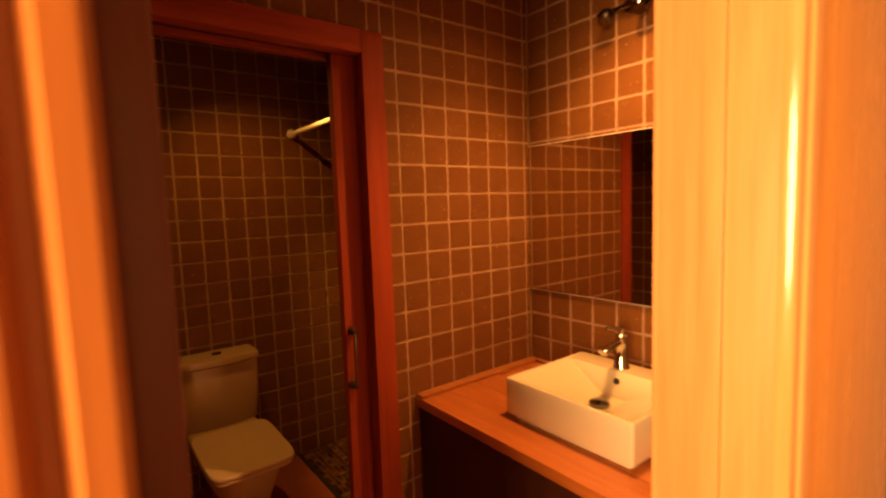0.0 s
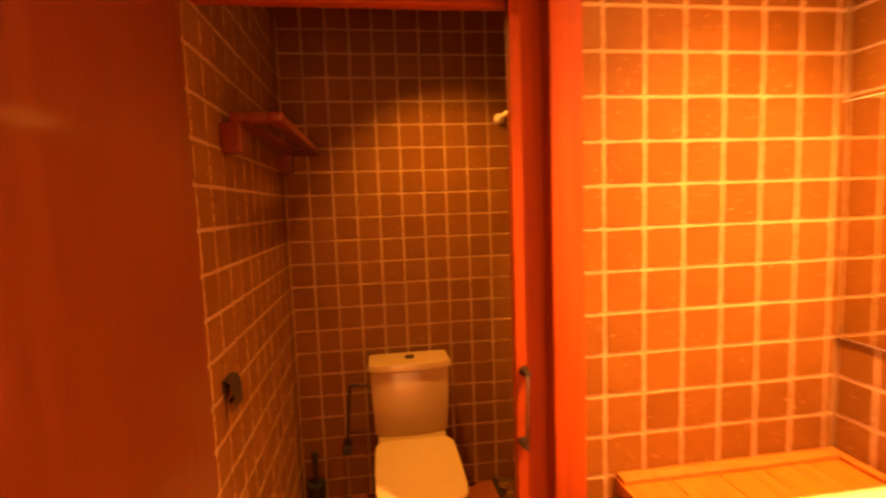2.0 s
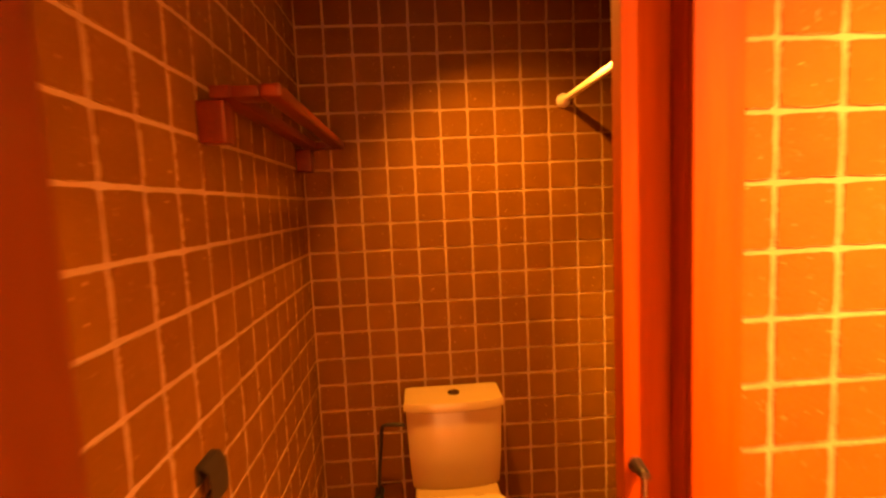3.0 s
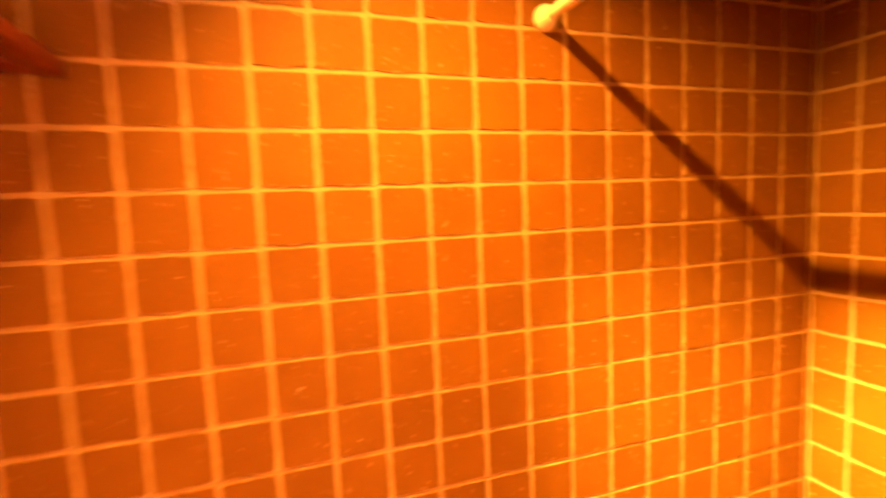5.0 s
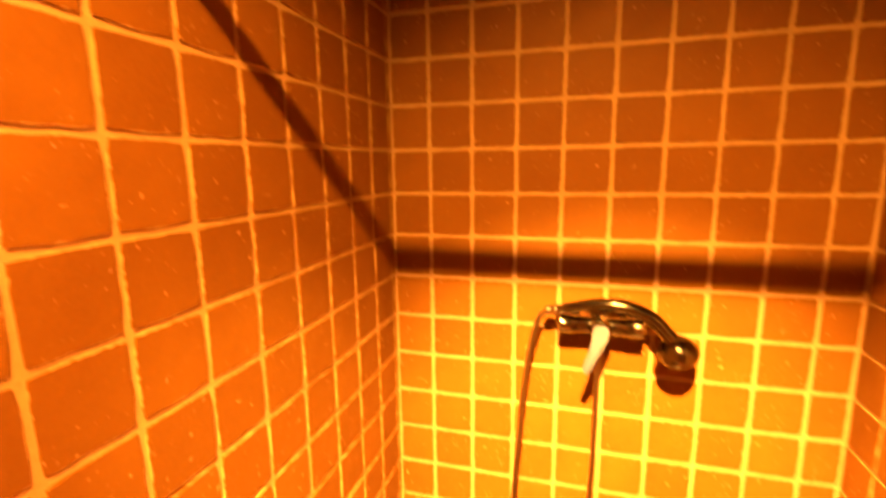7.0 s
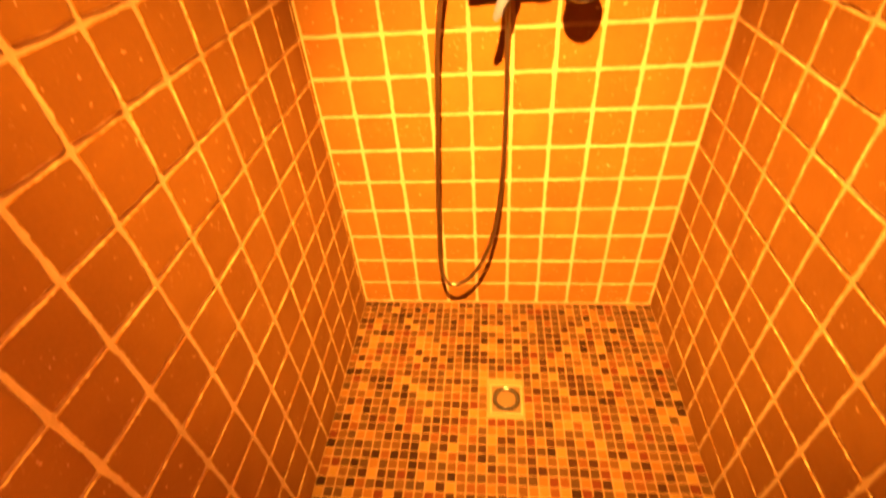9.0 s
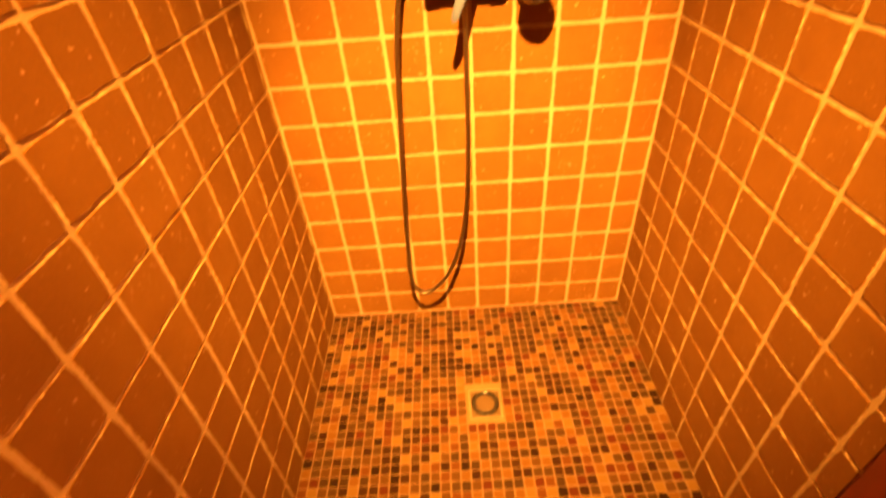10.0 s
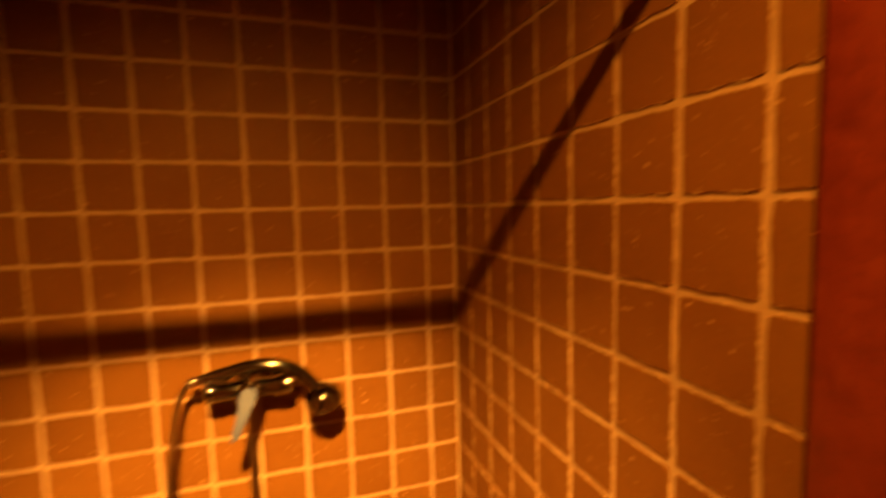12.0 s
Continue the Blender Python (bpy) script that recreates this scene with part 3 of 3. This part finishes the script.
def toilet():
    cx = -1.345
    t = thing("toilet", (cx, -0.35, 0), "cream white ceramic toilet with closed lid and low cistern", "toilet")
    bowl = part("bowl", loft([super_ring(cx, -0.36, 0.115, 0.25, 0.0, 4), super_ring(cx, -0.36, 0.112, 0.245, 0.02, 4), super_ring(cx, -0.37, 0.10, 0.24, 0.10, 3.5, 40, 0.95),
                              super_ring(cx, -0.40, 0.125, 0.28, 0.22, 3, 40, 0.9), super_ring(cx, -0.405, 0.165, 0.315, 0.32, 3, 40, 0.88), super_ring(cx, -0.405, 0.172, 0.325, 0.362, 3.2, 40, 0.88), super_ring(cx, -0.405, 0.170, 0.322, 0.370, 3.2, 40, 0.88)]), TOILET_CERAMIC)
    deck = part("deck", box((cx - 0.165, -0.30, 0.27), (cx + 0.165, -0.012, 0.376), 0.02, 3), TOILET_CERAMIC)
    seat = part("seat", loft([super_ring(cx, -0.51, 0.172, 0.232, 0.3712, 8.0, 64, 0.94), super_ring(cx, -0.51, 0.176, 0.236, 0.376, 8.0, 64, 0.94), super_ring(cx, -0.51, 0.176, 0.236, 0.386, 8.0, 64, 0.94)]), SEAT_PLASTIC)
    lid = part("lid", loft([super_ring(cx, -0.508, 0.174, 0.236, 0.3875, 8.0, 64, 0.95), super_ring(cx, -0.508, 0.178, 0.240, 0.392, 8.0, 64, 0.95), super_ring(cx, -0.508, 0.178, 0.240, 0.402, 8.0, 64, 0.95), super_ring(cx, -0.508, 0.174, 0.235, 0.4075, 8.0, 64, 0.95), super_ring(cx, -0.508, 0.14, 0.19, 0.4095, 8.0, 64, 0.95)]), SEAT_PLASTIC, None, "closed cream plastic lid")

    def tank_ring(z, half, front, r=0.02):
        pts = []
        n = 12
        for k in range(n + 1):
            u = -1 + 2 * k / n
            pts.append(Vector((cx + half * u, front + 0.022 * u * u + (r * 0.6 if abs(u) == 1 else 0), z)))
        pts += [Vector((cx + half, -0.014, z)), Vector((cx - half, -0.014, z))]
        return pts
    tank = part("cistern", loft([tank_ring(0.372, 0.168, -0.172), tank_ring(0.382, 0.172, -0.178), tank_ring(0.50, 0.180, -0.184), tank_ring(0.685, 0.187, -0.190), tank_ring(0.690, 0.185, -0.187)]), TOILET_CERAMIC)
    top = part("cistern_lid", loft([tank_ring(0.691, 0.188, -0.190), tank_ring(0.697, 0.195, -0.198), tank_ring(0.722, 0.195, -0.198), tank_ring(0.730, 0.191, -0.194), tank_ring(0.7325, 0.17, -0.17)]), TOILET_CERAMIC, None, "slightly overhanging ceramic cistern lid")
    button = part("flush_button", lathe([(0.024, 0), (0.024, 0.004), (0.020, 0.007), (0.004, 0.0075)], (cx + 0.005, -0.10, 0.7325)), CHROME, None, "round chrome flush button")
    put(t, bowl, deck, seat, lid, tank, top, button)
    for dx in (-0.075, 0.075):
        put(t, part("hinge", tube([(cx + dx - 0.02, -0.262, 0.389), (cx + dx + 0.02, -0.262, 0.389)], 0.011, 12), CHROME))
    v = thing("water_supply", (-1.66, -0.03, 0.28), "dark supply hose with angle valve beside the cistern", "water pipe")
    hose = part("hose", tube(smooth_path([(-1.54, -0.075, 0.60), (-1.585, -0.072, 0.605), (-1.632, -0.066, 0.595), (-1.642, -0.06, 0.52), (-1.655, -0.055, 0.40), (-1.662, -0.050, 0.30)], 7), 0.007, 10), DARK_METAL)
    valve = part("valve", join(tube([(-1.662, -0.001, 0.285), (-1.662, -0.062, 0.285)], [0.02, 0.013], 14), lathe([(0.012, 0), (0.024, 0.004), (0.026, 0.014), (0.022, 0.026), (0.006, 0.030)], (-1.662, -0.060, 0.283), (0, -1, 0), 16)), BLACK)
    put(v, hose, valve)
    br = thing("toilet_brush", (-1.80, -0.10, 0), "black toilet brush standing in its holder on the floor", "toilet brush")
    put(br, part("holder", lathe([(0.042, 0), (0.045, 0.01), (0.040, 0.05), (0.044, 0.13), (0.046, 0.14), (0.040, 0.142)], (-1.815, -0.09, 0.0005)), BLACK),
        part("handle", lathe([(0.012, 0), (0.010, 0.04), (0.011, 0.09), (0.016, 0.13), (0.016, 0.15), (0.008, 0.155)], (-1.815, -0.09, 0.143)), BLACK))


toilet()


# ---- shelf and paper holder on the long wall ----
def towel_shelf():
    s = thing("towel_shelf", (W_X, -0.5, 1.63), "dark red wooden slatted shelf on two brackets", "shelf")
    x = W_X + 0.0005
    bits = [part("slat", box((x + 0.030, -0.945, 1.712), (x + 0.072, -0.030, 1.738), 0.004), SHELF_WOOD),
            part("slat", box((x + 0.128, -0.945, 1.712), (x + 0.172, -0.030, 1.740), 0.008, 3), SHELF_WOOD),
            part("crossbar", box((x + 0.0725, -0.944, 1.714), (x + 0.1275, -0.880, 1.736), 0.003), SHELF_WOOD),
            part("crossbar", box((x + 0.0725, -0.095, 1.714), (x + 0.1275, -0.031, 1.736), 0.003), SHELF_WOOD)]
    for y in (-0.940, -0.115):
        bits.append(part("bracket", box((x, y, 1.626), (x + 0.056, y + 0.05, 1.7115), 0.006, 3), SHELF_WOOD))
    put(s, *bits)


towel_shelf()


def paper_holder():
    h = thing("paper_holder", (W_X, -1.04, 0.97), "dark metal toilet paper holder with curved cover", "paper holder")
    x = W_X + 0.0005
    plate = part("wall_plate", box((x, -1.078, 0.985), (x + 0.006, -1.008, 1.022), 0.002), DARK_METAL)
    pts = [(0.004, 1.020), (0.016, 1.019), (0.025, 1.008), (0.029, 0.985), (0.029, 0.955), (0.026, 0.938)]
    bm = bmesh.new()
    rows = []
    for u, z in pts:
        rows.append([bm.verts.new((x + u, -1.080, z)), bm.verts.new((x + u, -1.006, z))])
    for a, b in zip(rows, rows[1:]):
        bm.faces.new((a[0], a[1], b[1], b[0]))
    bmesh.ops.recalc_face_normals(bm, faces=bm.faces)
    bmesh.ops.solidify(bm, geom=bm.faces[:], thickness=0.0025)
    cover = part("cover", bm, DARK_METAL)
    bar = part("roll_bar", tube(smooth_path([(x + 0.006, -1.014, 1.0), (x + 0.015, -1.014, 0.985), (x + 0.017, -1.02, 0.965), (x + 0.017, -1.074, 0.962)], 5), 0.0045, 8), DARK_METAL)
    put(h, plate, cover, bar)


paper_holder()


# ---- shower ----
def curtain_rod():
    r = thing("curtain_rod", (-0.839, -0.53, 1.88), "white shower curtain rod across the shower", "curtain rod")
    put(r, part("rod", tube([(-0.839, -0.004, 1.88), (-0.839, -0.53, 1.88), (-0.839, F_Y + 0.004, 1.88)], 0.0135, 16), WHITE_PAINT),
        part("flange", lathe([(0.028, 0), (0.028, 0.008), (0.022, 0.020), (0.0165, 0.030), (0.014, 0.031)], (-0.839, -0.0005, 1.88), (0, -1, 0)), WHITE_PAINT),
        part("flange", lathe([(0.028, 0), (0.028, 0.008), (0.022, 0.020), (0.0165, 0.030), (0.014, 0.031)], (-0.839, F_Y + 0.0005, 1.88), (0, 1, 0)), WHITE_PAINT))


curtain_rod()


def shower_mixer():
    s = thing("shower_mixer", (0, -0.53, 1.10), "chrome shower mixer on the tiled wall with lever handle", "shower mixer")
    z = 1.118
    body = part("body", lathe([(0.016, 0), (0.023, 0.005), (0.024, 0.03), (0.0215, 0.034), (0.0215, 0.152), (0.024, 0.156), (0.023, 0.186), (0.016, 0.191)], (-0.062, -0.435, z), (0, -1, 0)), CHROME)
    centre = part("cartridge", lathe([(0.020, 0), (0.024, 0.008), (0.024, 0.030), (0.021, 0.038), (0.012, 0.042)], (-0.072, -0.530, z), (-1, 0, 0.05)), CHROME)
    rings = []
    for c, hx, hy, hz in (((-0.110, -0.530, 1.128), 0.007, 0.014, 0.010), ((-0.120, -0.530, 1.122), 0.007, 0.0175, 0.012), ((-0.131, -0.526, 1.104), 0.006, 0.0155, 0.009), ((-0.139, -0.516, 1.078), 0.005, 0.0115, 0.006), ((-0.144, -0.503, 1.044), 0.0045, 0.0095, 0.004), ((-0.145, -0.500, 1.036), 0.002, 0.005, 0.002)):
        rings.append([Vector(c) + Vector((hx * math.sin(a), hy * math.cos(a), hz * math.sin(a))) for a in [2 * math.pi * k / 16 for k in range(16)]])
    lever = part("lever", loft(rings), LEVER_METAL, None, "chrome lever pointing down, pale reflection put into its colour")
    put(s, body, centre, lever)
    for y in (-0.455, -0.605):
        put(s, part("wall_union", lathe([(0.032, 0), (0.031, 0.006), (0.020, 0.014), (0.015, 0.016), (0.015, 0.062)], (-0.0005, y, z), (-1, 0, 0)), CHROME))
    put(s, part("hose_outlet", lathe([(0.013, 0), (0.013, 0.024), (0.010, 0.028)], (-0.062, -0.528, z - 0.018), (0, 0, -1), 14), CHROME))
    put(s, part("shower_rest", join(tube([(-0.062, -0.520, z + 0.018), (-0.064, -0.520, z + 0.036)], 0.010, 12), box((-0.082, -0.535, z + 0.030), (-0.048, -0.505, z + 0.042), 0.004)), CHROME))
    h = thing("hand_shower", (-0.065, -0.53, 1.165), "chrome hand shower lying on the mixer, with its metal hose", "hand shower")
    arc = smooth_path([(-0.066, -0.430, 1.152), (-0.067, -0.47, 1.160), (-0.069, -0.53, 1.170), (-0.073, -0.585, 1.169), (-0.080, -0.635, 1.150), (-0.089, -0.668, 1.119), (-0.095, -0.686, 1.098)], 6)
    handle = part("handle", tube(arc, [0.0105 + 0.006 * min(1, k / 14) for k in range(len(arc))], 16), CHROME)
    nut = part("hose_nut", lathe([(0.009, 0), (0.0125, 0.003), (0.0125, 0.016), (0.0105, 0.019), (0.0115, 0.022), (0.0115, 0.030), (0.009, 0.034)], (-0.066, -0.404, 1.147), (0, -1, 0.15), 12), TAP_CHROME)
    head = part("spray_head", lathe([(0.014, -0.026), (0.028, -0.016), (0.040, -0.002), (0.044, 0.012), (0.041, 0.020), (0.035, 0.022)], (-0.096, -0.690, 1.090), (0.35, -0.25, -0.90)), CHROME)
    face = part("spray_plate", lathe([(0.036, 0), (0.035, 0.003), (0.014, 0.005)], Vector((-0.096, -0.690, 1.090)) + Vector((0.35, -0.25, -0.90)).normalized() * 0.0222, (0.35, -0.25, -0.90)), BLACK, None, "dark spray plate")
    hose_pts = smooth_path([(-0.066, -0.428, 1.152), (-0.066, -0.408, 1.146), (-0.067, -0.385, 1.110), (-0.072, -0.362, 0.98), (-0.080, -0.348, 0.80), (-0.090, -0.336, 0.62), (-0.103, -0.326, 0.42), (-0.112, -0.322, 0.29),
                            (-0.116, -0.332, 0.232), (-0.118, -0.356, 0.207), (-0.117, -0.396, 0.219), (-0.113, -0.444, 0.276), (-0.105, -0.488, 0.39), (-0.094, -0.514, 0.55), (-0.078, -0.526, 0.78), (-0.062, -0.528, 1.075)], 8)
    hose = part("hose", tube(hose_pts, [0.0058 + 0.0006 * (k % 2) for k in range(len(hose_pts))], 10), HOSE_METAL)
    put(h, handle, nut, head, face, hose)


shower_mixer()


def floor_drain():
    d = thing("floor_drain", (-0.417, -0.533, 0), "square chrome floor drain with a round slotted cover", "floor drain")
    x, y = -0.417, -0.533
    frame_bm = join(box((x - 0.050, y - 0.049, -0.004), (x + 0.050, y - 0.0445, 0.0045), 0.001), box((x - 0.050, y + 0.0445, -0.004), (x + 0.050, y + 0.049, 0.0045), 0.001),
                    box((x - 0.050, y - 0.044, -0.004), (x - 0.0455, y + 0.044, 0.0045), 0.001), box((x + 0.0455, y - 0.044, -0.004), (x + 0.050, y + 0.044, 0.0045), 0.001))
    put(d, part("frame", frame_bm, PALE_METAL), part("plate", box((x - 0.045, y - 0.0440, -0.004), (x + 0.045, y + 0.0440, 0.0022)), COVER_METAL))
    put(d, part("rim", lathe([(0.0435, -0.002), (0.0435, 0.001), (0.0425, 0.0022), (0.0415, 0.001), (0.0412, -0.002)], (x, y, 0.0044)), TAP_CHROME),
        part("sloped_ring", lathe([(0.041, -0.0018), (0.041, 0.0012), (0.0385, -0.0004), (0.0355, -0.0014), (0.032, -0.0004), (0.030, 0.0012), (0.0295, -0.0018)], (x, y, 0.0044)), CHROME),
        part("cover", lathe([(0.0292, -0.0018), (0.0292, 0.0006), (0.028, 0.0016), (0.004, 0.0018)], (x, y, 0.0044)), COVER_METAL, None, "round tan cover disc"))
    for k in range(22):
        a = 2 * math.pi * k / 22
        put(d, part("hole", lathe([(0.0040, 0), (0.0040, 0.0018), (0.002, 0.0020)], (x + 0.0355 * math.cos(a), y + 0.0355 * math.sin(a), 0.0024), sides=8), BLACK))


floor_drain()


def downlight(name_at, label):
    l = thing("downlight", name_at, label, "ceiling lamp")
    x, y, z = name_at
    put(l, part("rim", lathe([(0.052, 0), (0.052, 0.005), (0.044, 0.012), (0.036, 0.026), (0.032, 0.028), (0.030, 0.0265)], (x, y, z), (0, 0, -1)), STEEL),
        part("bulb", lathe([(0.0295, 0), (0.0295, 0.001), (0.027, 0.0025), (0.004, 0.0035)], (x, y, z - 0.0268), (0, 0, -1)), GLOW, None, "lit warm halogen bulb"))


downlight((-1.45, -0.49, TOP - 0.0005), "round recessed steel ceiling spot over the toilet")
downlight((-0.60, -1.87, TOP - 0.0005), "round recessed steel ceiling spot over the washbasin")

# ---- tiles ----
_tiles = {}


def tile_mesh(w, h):
    key = (round(w, 3), round(h, 3), random.randrange(5 if w > 0.1 and h > 0.1 else 2))
    if key in _tiles:
        return _tiles[key]
    rng = random.Random(hash(key[:2]) % 1000 + key[2] * 77)
    a, b = key[0] / 2, key[1] / 2
    ring = []
    for cx, cy, nx, ny in ((-1, -1, 1, 0), (1, -1, 0, 1), (1, 1, -1, 0), (-1, 1, 0, -1)):
        for k in range(5):
            f = k / 5 * 2
            ring.append((a * (cx + nx * f), b * (cy + ny * f), k == 0))
    bm = bmesh.new()
    low, up = [], []
    for x, y, corner in ring:
        jx, jy = rng.uniform(-0.0015, 0.0015), rng.uniform(-0.0015, 0.0015)
        c = 0.965 if corner else 1.0
        low.append(bm.verts.new((x * c + jx, y * c + jy, -DEEP - 0.002)))
        up.append(bm.verts.new((x * c * (1 - 0.0012 / a) + jx, y * c * (1 - 0.0012 / b) + jy, 0.0)))
    n = len(ring)
    for k in range(n):
        bm.faces.new((low[k], low[(k + 1) % n], up[(k + 1) % n], up[k]))
    bm.faces.new(up)
    bmesh.ops.recalc_face_normals(bm, faces=bm.faces)
    layer = bm.loops.layers.uv.new("tile_face")
    for f in bm.faces:
        for loop in f.loops:
            loop[layer].uv = (loop.vert.co.x / a, loop.vert.co.y / b)
    me = bpy.data.meshes.new("tile")
    bm.to_mesh(me)
    bm.free()
    me.materials.append(TILE)
    _tiles[key] = me
    return me


JOINT = 0.0068


def cuts(lo, hi, through_at, pitch=P):
    """Joint lines between lo and hi, one of them at through_at."""
    k0 = math.ceil((lo - through_at) / pitch + 1e-6)
    inner = []
    while through_at + k0 * pitch < hi - 1e-6:
        inner.append(through_at + k0 * pitch)
        k0 += 1
    return [lo] + inner + [hi]


def tile_wall(wall, place, u_cuts, z_cuts, holes=(), keep=None):
    """place(u, z) gives the pose of a tile whose face looks along its own z. The nearest 300 are parts, the others one joined part."""
    rest = []
    count = 0
    for u0, u1 in zip(u_cuts, u_cuts[1:]):
        for z0, z1 in zip(z_cuts, z_cuts[1:]):
            w, h = u1 - u0 - JOINT, z1 - z0 - JOINT
            uc, zc = (u0 + u1) / 2, (z0 + z1) / 2
            if w < 0.012 or h < 0.012 or any(a <= uc <= b and c <= zc <= d for a, b, c, d in holes):
                continue
            me = tile_mesh(w, h)
            m = place(uc, zc) @ pose(random.uniform(-0.0006, 0.0006), random.uniform(-0.0006, 0.0006), random.uniform(-0.0005, 0.0004), random.uniform(-0.35, 0.35), random.uniform(-0.35, 0.35), random.uniform(-0.3, 0.3))
            if (keep is None or keep(uc, zc)) and count < 300:
                ob = new("tile", me)
                ob.parent = wall
                ob.matrix_basis = m
                count += 1
            else:
                rest.append((me, m))
    if rest:
        bm = bmesh.new()
        for me, m in rest:
            copy = me.copy()
            copy.transform(m)
            bm.from_mesh(copy)
            bpy.data.meshes.remove(copy)
        me = bpy.data.meshes.new("tiles")
        bm.to_mesh(me)
        bm.free()
        me.materials.append(TILE)
        ob = new("tiles", me)
        ob.parent = wall
        tagged(ob, "", "", "", "stuff")


def face(x, y, z, nx, ny):
    """Pose of a tile on an upright wall that looks along (nx, ny)."""
    n, up = Vector((nx, ny, 0)), Vector((0, 0, 1))
    m = Matrix((up.cross(n), up, n)).transposed().to_4x4()
    m.translation = (x, y, z)
    return m


rows = cuts(0.0, TOP, Z1)
rows_v = cuts(0.0, TOP, Z1 - 0.0333)
tile_wall(wall_back, lambda u, z: face(u, B_Y, z, 0, -1), cuts(W_X, S_X, -0.0195), rows, (), lambda u, z: 0.55 < z < 2.2)
tile_wall(wall_shower, lambda u, z: face(S_X, u, z, -1, 0), cuts(F_Y, B_Y, 0.0076), rows)
tile_wall(wall_partition_shower, lambda u, z: face(u, F_Y, z, 0, 1), cuts(-0.935, S_X, -0.6628), rows)
tile_wall(wall_left, lambda u, z: face(W_X, u, z, 1, 0), cuts(E_Y1, B_Y, -1.148), rows, (), lambda u, z: u > -1.4 and 0.3 < z)
tile_wall(wall_partition_vanity, lambda u, z: face(u, A_Y, z, 0, -1), cuts(-0.955, M_X, -0.8953), rows_v)
tile_wall(wall_over_doorway, lambda u, z: face(u, A_Y, z, 0, -1), cuts(W_X, -0.956, -0.8953), [2.053] + [r for r in rows_v if r > 2.10])
tile_wall(wall_mirror, lambda u, z: face(M_X, u, z, -1, 0), cuts(E_Y1, A_Y, -1.769), rows_v, ((-2.1, A_Y, 1.10, 1.66),))


def mosaic_floor():
    pitch, gap = 0.028, 0.0028
    size = pitch - gap
    made = []
    for v in range(4):
        rng = random.Random(v)
        bm = bmesh.new()
        bmesh.ops.create_cube(bm, size=1)
        for q in bm.verts:
            s = 1.0 if q.co.z < 0 else 0.965
            q.co = Vector((q.co.x * size * s + rng.uniform(-0.0006, 0.0006), q.co.y * size * s + rng.uniform(-0.0006, 0.0006), (q.co.z - 0.5) * 0.005))
        me = bpy.data.meshes.new("mosaic_tile")
        bm.to_mesh(me)
        bm.free()
        me.materials.append(MOSAIC)
        made.append(me)
    rest = bmesh.new()
    count = 0
    for i in range(32):
        x = -0.006 - pitch * (i + 0.5)
        for j in range(38):
            y = B_Y - pitch * (j + 0.5) + 0.001
            if y < F_Y + 0.008 or (abs(x + 0.417) < 0.0625 and abs(y + 0.533) < 0.0615):
                continue
            me = random.choice(made)
            m = pose(x, y, random.uniform(-0.0003, 0.0003), random.uniform(-0.9, 0.9), random.uniform(-0.9, 0.9), random.uniform(-1.5, 1.5))
            if 13 <= i <= 21 and count < 300:
                ob = new("mosaic_tile", me)
                ob.parent = shower_floor
                ob.matrix_basis = m
                count += 1
            else:
                copy = me.copy()
                copy.transform(m)
                rest.from_mesh(copy)
                bpy.data.meshes.remove(copy)
    me = bpy.data.meshes.new("mosaic_tiles")
    rest.to_mesh(me)
    rest.free()
    me.materials.append(MOSAIC_JOINED)
    ob = new("mosaic_tiles", me)
    ob.parent = shower_floor
    tagged(ob, "", "", "", "stuff")


mosaic_floor()
